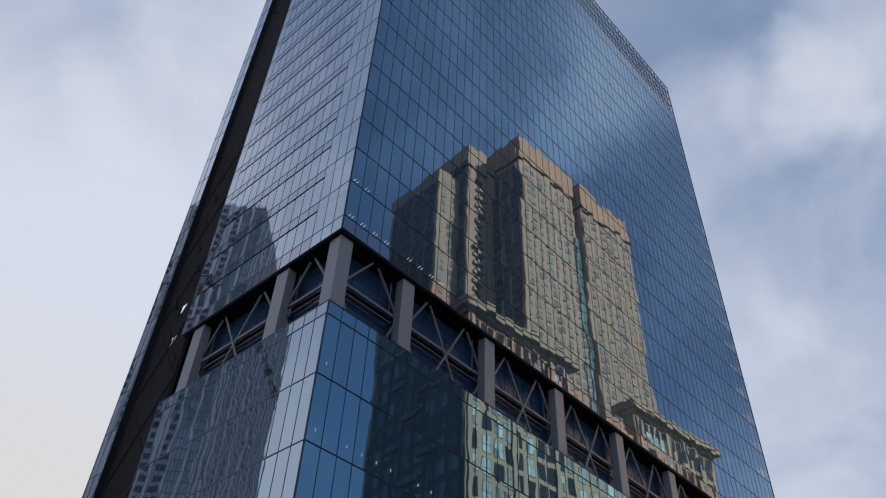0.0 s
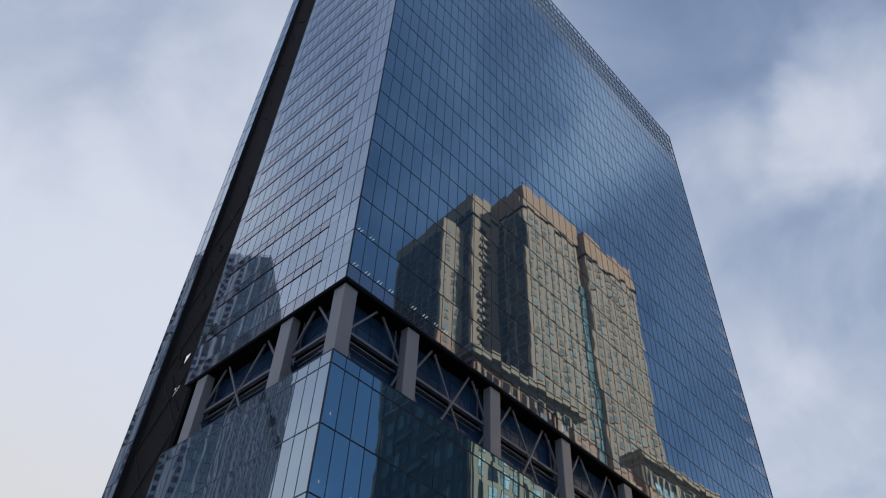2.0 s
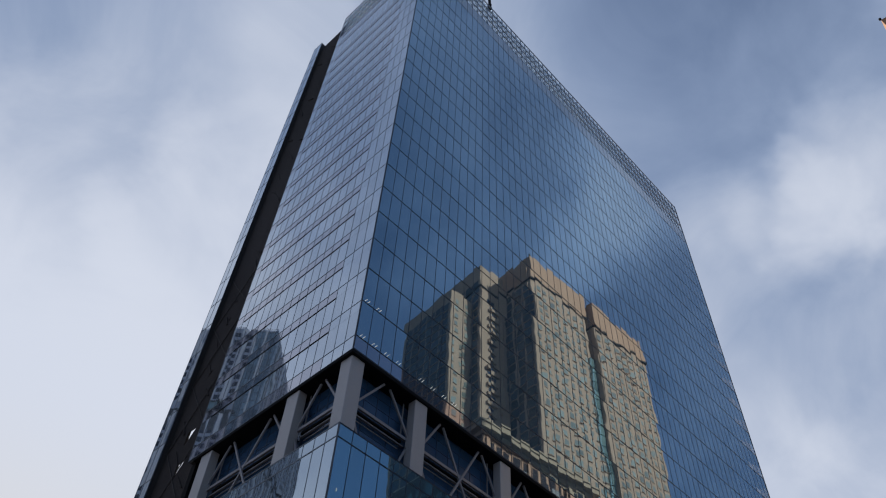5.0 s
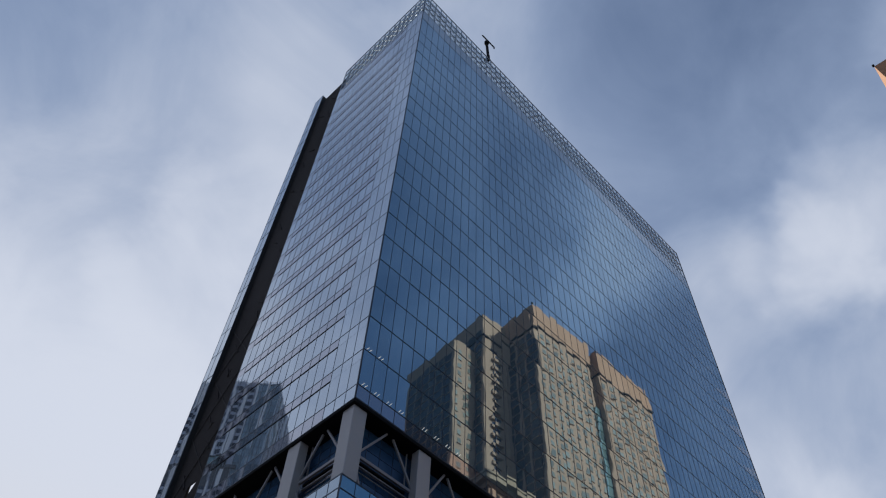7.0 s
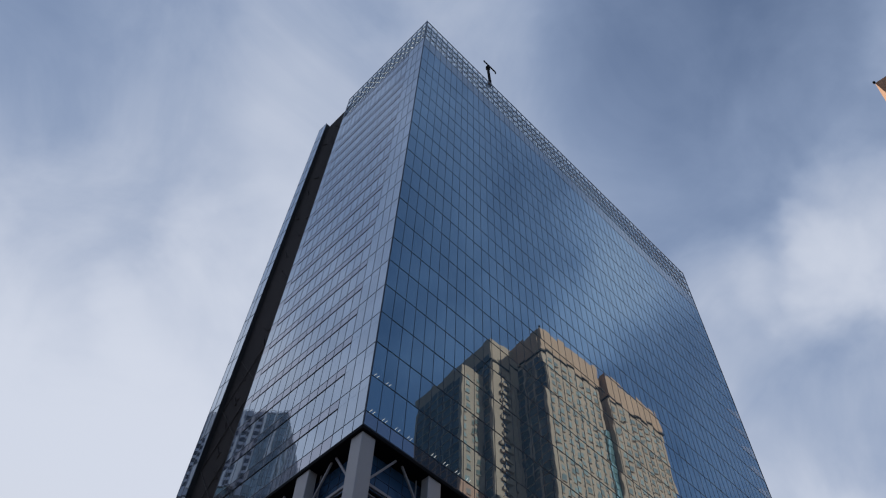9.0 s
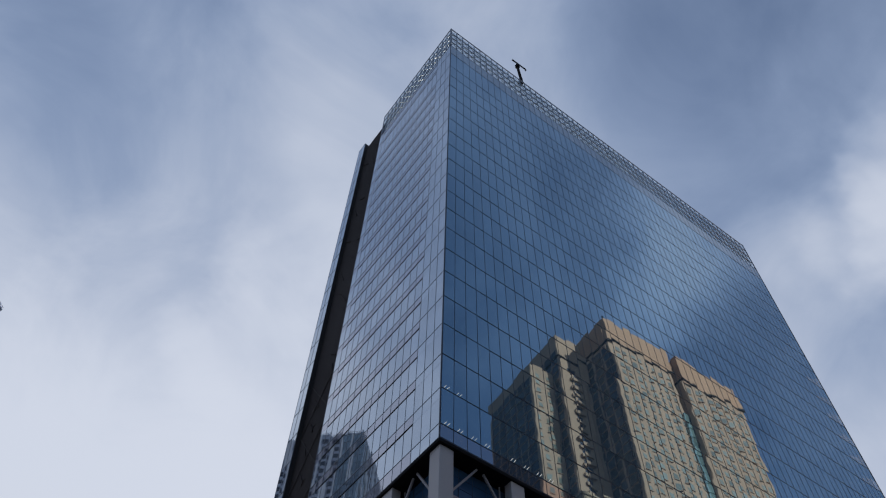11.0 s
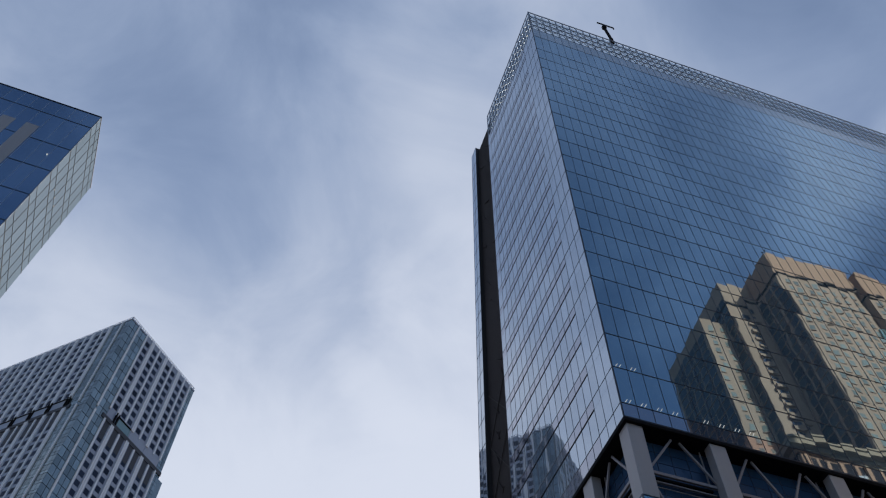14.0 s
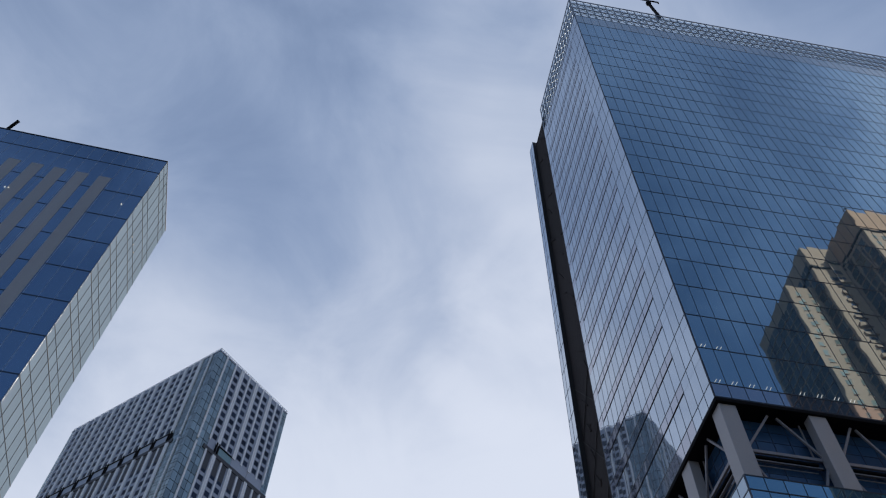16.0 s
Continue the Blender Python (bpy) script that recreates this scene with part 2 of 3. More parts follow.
# ---- mesh helpers ----
class Acc:
    """Collects boxes, bars and quads into one mesh."""

    def __init__(self):
        self.v, self.f = [], []

    def hexa(self, pts):
        b = len(self.v)
        self.v += [tuple(p) for p in pts]
        for q in ((0, 3, 2, 1), (4, 5, 6, 7), (0, 1, 5, 4), (1, 2, 6, 5), (2, 3, 7, 6), (3, 0, 4, 7)):
            self.f.append(tuple(b + i for i in q))
        return self

    def box(self, x0, x1, y0, y1, z0, z1):
        return self.hexa(((x0, y0, z0), (x1, y0, z0), (x1, y1, z0), (x0, y1, z0), (x0, y0, z1), (x1, y0, z1), (x1, y1, z1), (x0, y1, z1)))

    def bar(self, a, b, w, h=None):
        """A bar of rectangular section from a to b."""
        a, b = Vector(a), Vector(b)
        d = (b - a).normalized()
        side = d.cross(Vector((0, 0, 1)))
        side = side.normalized() if side.length > 1e-4 else Vector((1, 0, 0))
        top = side.cross(d).normalized()
        s, t = side * w / 2, top * (h or w) / 2
        return self.hexa((a - s - t, a + s - t, b + s - t, b - s - t, a - s + t, a + s + t, b + s + t, b - s + t))

    def prism(self, outline, z0, z1):
        b, k = len(self.v), len(outline)
        self.v += [(x, y, z0) for x, y in outline] + [(x, y, z1) for x, y in outline]
        self.f += [tuple(range(b + k - 1, b - 1, -1)), tuple(range(b + k, b + 2 * k))]
        for i in range(k):
            j = (i + 1) % k
            self.f.append((b + i, b + j, b + k + j, b + k + i))
        return self

    def data(self, name, material, bevel=0.0):
        me = bpy.data.meshes.new(name)
        me.from_pydata(self.v, [], self.f)
        if bevel:
            bm = bmesh.new()
            bm.from_mesh(me)
            bmesh.ops.bevel(bm, geom=bm.edges[:], offset=bevel, segments=1, affect="EDGES")
            bm.to_mesh(me)
            bm.free()
        me.materials.append(material)
        me.validate()
        me.update()
        return me


def part(name, acc, material, parent, label="", bevel=0.0, kind=""):
    ob = new(name, acc.data(name, material, bevel) if isinstance(acc, Acc) else acc)
    ob.parent = parent
    return tagged(ob, label=label, kind=kind)


def thing(name, m, label, category, group="", kind=""):
    ob = new(name)
    ob.matrix_world = m
    return tagged(ob, label, category, group, kind)


rng = random.Random(7)


def wobble(s=0.0015):
    return rng.gauss(0, s)


PANE_SHAPES = {}


def pane(parent, face, u, z, w, h, material, proud=0.0, name="pane"):
    """One glass pane as an object: face 'r' lies in y = 0 and runs along x, face 'l' lies in x = 0 and runs along y."""
    key = (face, round(w, 3), round(h, 3), material.name)
    if key not in PANE_SHAPES:
        a = Acc()
        if face == "r":
            a.box(-w / 2, w / 2, 0, 0.05, -h / 2, h / 2)
        else:
            a.box(0, 0.05, -w / 2, w / 2, -h / 2, h / 2)
        PANE_SHAPES[key] = a.data(name, material)
    ob = new(name, PANE_SHAPES[key])
    ob.parent = parent
    ob.location = (u, -proud, z) if face == "r" else (-proud, u, z)
    ob.rotation_euler = (wobble(), 0, wobble()) if face == "r" else (0, wobble(), wobble())
    return ob


def pane_into(acc, face, u, z, w, h, proud=0.0):
    """The same pane joined into a larger mesh."""
    a, b = wobble() * w / 2, wobble() * h / 2
    pts = []
    for d in (0, 0.05):
        for su, sz in ((-1, -1), (1, -1), (1, 1), (-1, 1)):
            out = su * a + sz * b - proud + d
            pts.append((u + su * w / 2, out, z + sz * h / 2) if face == "r" else (out, u + su * w / 2, z + sz * h / 2))
    acc.hexa(pts)


def facade(parent, name, face, columns, rows, frame, specs, gap=0.03, singles=300, single_rule=None, fin=0.05, proud=0.02, slots=(), upright_of=None, choose=None):
    """A curtain wall: mullions and rails in one mesh, panes as its parts and the far ones joined.
    columns: u0, u1 of each bay; rows: z0, z1, material of each row; slots: dark joints u0, u1, z, height."""
    z_lo, z_hi = min(r[0] for r in rows), max(r[1] for r in rows)
    us = sorted({c[0] for c in columns} | {c[1] for c in columns})
    u_lo, u_hi = us[0], us[-1]

    def slab_of(u0, u1, z0, z1, out, inn):
        return Acc().box(u0, u1, -out, inn, z0, z1) if face == "r" else Acc().box(-out, inn, u0, u1, z0, z1)
    wall = part(name, slab_of(u_lo, u_hi, z_lo + 0.02, z_hi - 0.02, -0.07, 0.11), frame, parent)
    upright = slab_of(-fin / 2, fin / 2, z_lo, z_hi, proud, 0.075).data("mullion", upright_of or frame)
    for u in us:
        ob = new("mullion", upright)
        ob.parent = wall
        ob.location = (u, 0, 0) if face == "r" else (0, u, 0)
    for z, h in specs:
        part("rail", slab_of(u_lo, u_hi, z - h / 2, z + h / 2, proud + 0.004, 0.075), frame, wall)
    for u0, u1, z, h in slots:
        part("shadow_joint", slab_of(u0, u1, z - h / 2, z + h / 2, proud + 0.008, 0.075), BLACK, wall)
    rest, made = {}, 0
    for z0, z1, usual in rows:
        for u0, u1 in columns:
            material = choose(u0, usual) if choose else usual
            u, z, w, h = (u0 + u1) / 2, (z0 + z1) / 2, u1 - u0 - gap, z1 - z0 - gap
            if made < singles and (single_rule is None or single_rule(u, z)):
                pane(wall, face, u, z, w, h, material)
                made += 1
            else:
                pane_into(rest.setdefault(material.name, (Acc(), material))[0], face, u, z, w, h)
    for acc, material in rest.values():
        part("panes", acc, material, wall, kind="stuff")
    return wall


def split(a, b, step):
    k = max(1, round((b - a) / step))
    return [(a + (b - a) * i / k, a + (b - a) * (i + 1) / k) for i in range(k)]


# ---- ground ----
ground = new("ground", Acc().box(-2500, 2500, -2500, 2500, -0.5, 0.0).data("ground", ASPHALT))
tagged(ground, "dark grey asphalt street ground", "ground", kind="structure")
CX, CY, W, D = 26.36, 37.51, 80.1, 22.4
pavement = new("pavement", Acc().box(CX - 6, CX + W + 6, CY - 6, CY + 40, 0.004, 0.15).data("pavement", PAVING, 0.02))
tagged(pavement, "pale grey concrete pavement round the tower", "pavement", kind="structure")
pavement = new("pavement", Acc().box(-9, 9, -9, 4, 0.004, 0.15).data("pavement", PAVING, 0.02))
tagged(pavement, "pale grey concrete pavement at the street corner", "pavement", kind="structure")

# ---- the glass tower ----
ZS, ZT, PITCH, F0 = 46.0, 151.1, 4.38, 51.8  # soffit, top, storey, first floor line
ZB, ZP, ZPL = 47.6, 38.6, 37.4  # top of the lowest band, top of the podium and its first line
ZN = 137.2  # top of the tall last row
ZC = 141.2  # foot of the crown screen
MOD = 1.375


def tower():
    t = thing("office_tower", pose(CX, CY, 0), "tall blue mirror-glass office tower with a recessed braced storey", "tower")
    floors = [F0 + PITCH * k for k in range(19)] + [ZN, ZC]
    # body behind the glass
    part("body", Acc().box(0.2, W - 0.12, 0.2, D, ZS + 0.05, ZC - 0.1), DEEP, t)
    part("podium_body", Acc().box(0.2, W - 0.12, 0.2, D, 0.0, ZP - 0.06), DEEP, t)
    # front wall
    cols = split(0, W, MOD)
    rows = [(ZS + 0.05, ZB, BASE_BAND), (ZB, F0, GLASS)] + [(a, b, GLASS) for a, b in zip(floors, floors[1:-1])] + [(ZN, ZC, FRIT)]
    rails = [(z, 0.09) for z in [ZB] + floors] + [(ZS + 0.09, 0.14)]
    front = facade(t, "front_curtain_wall", "r", cols, rows, FRAME, rails, single_rule=lambda u, z: u < 27 and z < 110, fin=0.045)
    # side wall: panes over bands, with dark joints under the bands away from the corner
    cols_l = split(0, D, 1.3)
    rows_l, rails_l, slots = [(ZS + 0.05, ZB, SPANDREL)], [(ZB, 0.06), (ZS + 0.07, 0.05)], []
    lows = [ZB] + floors
    u3 = cols_l[2][1]
    for a, b in zip(lows, lows[1:]):
        mid = b - 1.25
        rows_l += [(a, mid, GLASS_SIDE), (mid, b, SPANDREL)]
        rails_l.append((b, 0.06))
        slots.append((u3, D - 1.5, mid, 0.16))
    side = facade(t, "side_curtain_wall", "l", cols_l, rows_l, FRAME_LIGHT, rails_l, single_rule=lambda u, z: z < 90, fin=0.04, slots=slots,
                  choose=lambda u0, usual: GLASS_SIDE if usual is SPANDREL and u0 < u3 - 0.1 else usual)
    # pale sheets over the end bay panes, painted glints of sky seen through the glass
    for z0 in floors[:13]:
        for k, tall in enumerate((1.9, 1.4, 0.8)):
            h = tall * (0.8 + 0.4 * rng.random())
            u1 = W - 0.1 - 1.37 * k
            part("blind_pane", Acc().box(u1 - 1.25, u1, -0.008, 0.03, z0 + 0.1, z0 + 0.1 + h), SKY_GLINT, front)
    # far end and rear, plain glass
    far = Acc()
    for z0, z1 in zip(lows, lows[1:]):
        far.box(W - 0.1, W, 0.05, D + 9.5, z0 + 0.05, z1 - 0.05)
    far.box(W - 0.1, W, 0.05, D + 9.5, 0.0, ZP)
    part("end_wall", far, FRAME_DULL, t)
    # corner trims
    part("corner_trim", Acc().box(-0.045, 0.06, -0.045, 0.06, ZS, ZT), FRAME, t)
    part("end_trim", Acc().box(W - 0.06, W + 0.05, -0.06, 0.08, ZS, ZT), FRAME, t)
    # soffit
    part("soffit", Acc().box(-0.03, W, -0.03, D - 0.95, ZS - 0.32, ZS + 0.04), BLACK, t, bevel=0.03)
    # podium
    prow = [(ZPL, ZP)]
    z = ZPL
    while z > 1:
        prow.append((max(0.15, z - 5.15), z))
        z -= 5.15
    rows_p = [(a, b, POD_GLASS) for a, b in prow]
    rails_p = [(b, 0.1) for a, b in prow]
    facade(t, "podium_front_wall", "r", cols, rows_p, FRAME, rails_p, single_rule=lambda u, z: u < 62 and z > 18)
    facade(t, "podium_side_wall", "l", cols_l, [(a, b, POD_SIDE) for a, b in prow], FRAME_LIGHT, rails_p, single_rule=lambda u, z: z > 15)
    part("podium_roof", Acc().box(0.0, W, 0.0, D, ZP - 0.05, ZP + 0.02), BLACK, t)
    # braced storey
    part("storey_wall", Acc().box(1.62, W - 1, 1.62, D - 1, ZP, ZS - 0.3), NAVY, t)
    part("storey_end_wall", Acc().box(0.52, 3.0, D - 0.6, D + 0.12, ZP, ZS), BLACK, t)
    lines = Acc()
    for k in range(1, 7):
        zz = ZP + k * 1.02
        lines.box(1.6, W - 1, 1.585, 1.63, zz, zz + 0.03)
        lines.box(1.585, 1.63, 1.6, D - 1, zz, zz + 0.03)
    for u0, u1 in split(1.7, W - 1, 1.375):
        lines.box(u0 - 0.02, u0 + 0.02, 1.58, 1.63, ZP, ZS - 0.3)
    for u0, u1 in split(1.7, D - 1, 1.3):
        lines.box(1.58, 1.63, u0 - 0.02, u0 + 0.02, ZP, ZS - 0.3)
    part("storey_wall_grid", lines, FRAME_BLUE, t)
    part("corner_column", Acc().box(0.25, 1.6, 0.25, 1.6, ZP, ZS - 0.3), COLUMN, t, "broad grey clad corner column", bevel=0.03)
    starts = [7.22 + 10.62 * k for k in range(7)]
    ends = [s + 1.5 for s in starts]
    for s in starts:
        part("column", Acc().box(s + 0.05, s + 1.45, 0.15, 1.0, ZP, ZS - 0.3), COLUMN, t, bevel=0.03)
    lstarts = [6.62, 18.7]
    for s in lstarts:
        part("column", Acc().box(0.15, 1.0, s, s + 1.6, ZP, ZS - 0.3), COLUMN, t, bevel=0.03)

    def bay(face, a, b, double):
        """Braces of one bay between two columns."""
        top, low, back = ZS - 0.42, ZP + 0.1, 0.75

        def at(s, z, o=0.0):
            u = a + (b - a) * s
            return (u, back + o, z) if face == "r" else (back + o, u, z)
        if double:
            braces = [((0.23, top), (-0.03, 41.5)), ((0.28, top), (0.68, low)), ((0.76, top), (0.36, low)), ((0.815, top), (1.03, 42.1)),
                      ((-0.02, 41.0), (0.1, low)), ((1.02, 41.0), (0.88, low))]
        else:
            braces = [((0.47, top), (-0.04, 41.6)), ((0.6, top), (1.04, 42.0)), ((-0.02, 41.0), (0.14, low)), ((1.03, 41.2), (0.84, low))]
        for i, ((s0, z0), (s1, z1)) in enumerate(braces):
            part("brace", Acc().bar(at(s0, z0, 0.1 * (i % 2)), at(s1, z1, 0.1 * (i % 2)), 0.17, 0.19), STEEL, t, bevel=0.02)
        for z, h, o in ((41.85, 0.26, 0.15), (41.35, 0.1, 0.5)):
            part("beam", Acc().bar(at(0, z, o), at(1, z, o), 0.2, h), STEEL, t)
        # slim pipes and a cable tray that run behind the lower beam
        part("pipe", Acc().bar(at(0, 41.0, 0.62), at(0.93, 41.0, 0.62), 0.06), STEEL, t)
        part("cable_tray", Acc().bar(at(0.05, 41.6, 0.5), at(0.95, 41.6, 0.5), 0.4, 0.2), BLACK, t)
        part("hanger", Acc().bar(at(0.95, top, 0.5), at(0.95, 42.2, 0.5), 0.1), STEEL, t)

    bay("r", 1.6, starts[0], False)
    for a, b in zip(ends, starts[1:] + [W - 1]):
        bay("r", a, b, True)
    bay("l", 1.6, lstarts[0], False)
    bay("l", lstarts[0] + 1.6, lstarts[1], True)
    # recess closed by a dark braced screen, then the slim rear fin of glass
    y0, y1, y2 = D, D + 6.8, D + 9.1
    top = 148.6
    holes = [(24.6, 46.4, 1.3), (24.6, 50.2, 1.5), (25.5, 59.3, 0.75), (25.8, 67.9, 0.55)]
    screen = Acc()
    z = 0.0
    for hy, hz, hs in holes:
        screen.box(0.6, 0.67, y0, y1, z, hz)
        screen.box(0.6, 0.67, y0, hy, hz, hz + hs)
        screen.box(0.6, 0.67, hy + hs, y1, hz, hz + hs)
        screen.hexa(((0.6, hy, hz), (0.6, hy, hz), (0.67, hy, hz), (0.67, hy, hz), (0.6, hy, hz + hs), (0.6, hy + hs * 0.8, hz), (0.67, hy + hs * 0.8, hz), (0.67, hy, hz + hs)))
        z = hz + hs
    screen.box(0.6, 0.67, y0, y1, z, top)
    part("recess_screen", screen, RECESS, t, "dark steel-framed recess screen with small openings")
    zz = 6.0
    while zz < 74:
        part("recess_brace", Acc().bar((0.55, y0 + 0.2, zz), (0.55, y1 - 0.2, zz + 8.9), 0.09), STEEL_DARK, t)
        part("recess_brace", Acc().bar((0.5, y1 - 0.2, zz), (0.5, y0 + 0.2, zz + 8.9), 0.09), STEEL_DARK, t)
        zz += 8.9
    # sagging folds of the dark netting
    for k in range(26):
        zf, yf = 44 + 3.9 * k, y0 + 0.4 + 4.6 * rng.random()
        part("netting_fold", Acc().bar((0.56, yf, zf), (0.58, yf + 0.8 + rng.random(), zf + 1.2 + 2.4 * rng.random()), 0.1 + 0.12 * rng.random()), RECESS, t)
    part("rear_fin_body", Acc().box(0.14, 2.2, y1, y2 - 0.1, 0.0, ZT - 1.0), DEEP, t)
    lows_r = [0.0] + [F0 + PITCH * k for k in range(-11, 22)] + [ZT - 1.0]
    facade(t, "rear_side_wall", "l", [(y1, y1 + 1.2), (y1 + 1.2, y2)], [(a, b, GLASS_SIDE) for a, b in zip(lows_r, lows_r[1:])], FRAME_LIGHT, [(b, 0.08) for b in lows_r[1:]], singles=70)
    for k in range(8):
        yy = y0 + 0.3 + k * 0.8
        part("roof_fitting", Acc().box(1.5, 2.3, yy, yy + 0.5, top, top + 0.3 + 1.5 * ((k * 37) % 10) / 10), FRAME_LIGHT, t)
    return t, front


FRAME_CROWN = surface("crown_frame", (0.27, 0.325, 0.41), 0.5, 0.2, 0.08, 1, 0.1, 0.05)
RECESS = surface("recess_mesh", (0.034, 0.029, 0.030), 0.85, 0.0, 0.5, 0.35, 0.75, 0.9, depth=0.25, spec=0.2)
STEEL_DARK = surface("dark_brown_steel", (0.046, 0.041, 0.042), 0.7, 0.1, 0.2, 1, 0.2, 0.1, spec=0.2)
the_tower, front_wall = tower()


def crown(t):
    """The open screen round the roof: four rows of framed openings with crossed stays behind."""
    step = (ZT - ZC) / 4
    for face, length in (("r", W), ("l", D)):
        def put(acc, u0, u1, z0, z1, d0=0.0, d1=0.14):
            return acc.box(u0, u1, d0, d1, z0, z1) if face == "r" else acc.box(d0, d1, u0, u1, z0, z1)
        first = Acc()
        put(first, 0, length, ZT - 0.3, ZT)
        screen = part("crown_screen", first, FRAME_CROWN, t, "open framed screen round the roof edge")
        post = put(Acc(), -0.075, 0.075, ZC, ZT - 0.3).data("screen_post", FRAME_CROWN)
        for u0, u1 in split(0, length, MOD):
            ob = new("screen_post", post)
            ob.parent = screen
            ob.location = (u0, 0, 0) if face == "r" else (0, u0, 0)
        part("screen_post", put(Acc(), length - 0.1, length, ZC, ZT - 0.3), FRAME_CROWN, screen)
        for k in range(4):
            part("screen_rail", put(Acc(), 0, length, ZC + k * step - 0.16, ZC + k * step + 0.16, 0.01, 0.13), FRAME_CROWN, screen)
        stays = Acc()
        for u0, u1 in split(0.3, length, MOD):
            for k in range(4):
                z0, z1 = ZC + k * step, ZC + (k + 1) * step - 0.2
                for a, b in (((u0, z0), (u1, z1)), ((u1, z0), (u0, z1))):
                    stays.bar((a[0], 0.5, a[1]) if face == "r" else (0.5, a[0], a[1]), (b[0], 0.5, b[1]) if face == "r" else (0.5, b[0], b[1]), 0.11)
        for u0, u1 in split(0.1, length, MOD * 4):
            part("screen_glass", put(Acc(), u0 + 0.02, u1 - 0.02, ZC + 0.05, ZT - 0.35, 0.2, 0.23), SCREEN_GLASS, screen)
        part("screen_lattice", stays, FRAME_CROWN, screen, kind="stuff")
    part("roof", Acc().box(0.2, W - 0.12, 0.2, D, ZC - 0.1, ZC), DEEP, t)


crown(the_tower)


def mast():
    m = thing("roof_crane", pose(43.8, CY + 0.3, ZT), "black cleaning crane with a short tilted boom on the roof edge", "crane")
    part("base", Acc().box(-0.5, 0.5, -0.28, 0.7, 0.0, 0.4), BLACK, m, bevel=0.05)
    part("post", Acc().bar((0, 0, 0.3), (0.04, 0, 2.2), 0.5).bar((0.04, 0, 2.0), (-0.32, 0, 8.6), 0.4), BLACK, m)
    part("head", Acc().box(-0.72, 0.1, -0.4, 0.4, 8.0, 9.3), BLACK, m, bevel=0.15)
    part("boom", Acc().bar((-1.57, 0, 10.6), (2.05, 0, 10.7), 0.24), BLACK, m)
    part("boom_end", Acc().box(1.9, 2.1, -0.1, 0.1, 9.9, 10.7), BLACK, m)
    part("stay", Acc().bar((-0.3, 0, 9.1), (0.0, 0, 10.6), 0.3), BLACK, m)


mast()


# ---- beige apartment tower across the street ----
def window_rows(parent, face, u0, u1, step, z0, z1, storey, w, h, y, x, material):
    """Windows of one wall, set a little proud of the wall with a dark reveal."""
    panes, sills = Acc(), Acc()
    if face == "y":
        one = Acc().box(-w / 2, w / 2, -0.02, 0.05, 0, h).data("window", material)
    else:
        one = Acc().box(-0.05, 0.02, -w / 2, w / 2, 0, h).data("window", material)
    made = 0
    cols = split(u0, u1, step)
    for a, b in cols:
        z = z0
        while z + h < z1:
            c = (a + b) / 2
            single = z > z1 - 26 * storey and made < 300
            if single:
                ob = new("window", one)
                ob.parent = parent
                ob.location = (c, y, z) if face == "y" else (x, c, z)
                made += 1
            if single and face == "y":
                sills.box(c - w / 2 - 0.1, c + w / 2 + 0.1, y - 0.02, y + 0.2, z - 0.15, z)
            elif single:
                sills.box(x - 0.2, x + 0.02, c - w / 2 - 0.1, c + w / 2 + 0.1, z - 0.15, z)
            elif face == "y":
                panes.box(c - w / 2, c + w / 2, y - 0.02, y + 0.05, z, z + h)
                sills.box(c - w / 2 - 0.1, c + w / 2 + 0.1, y - 0.02, y + 0.2, z - 0.15, z)
            else:
                panes.box(x - 0.05, x + 0.02, c - w / 2, c + w / 2, z, z + h)
                sills.box(x - 0.2, x + 0.02, c - w / 2 - 0.1, c + w / 2 + 0.1, z - 0.15, z)
            z += storey
    part("window_array", panes, material, parent, kind="stuff")
    part("sill_array", sills, BEIGE, parent, kind="stuff")


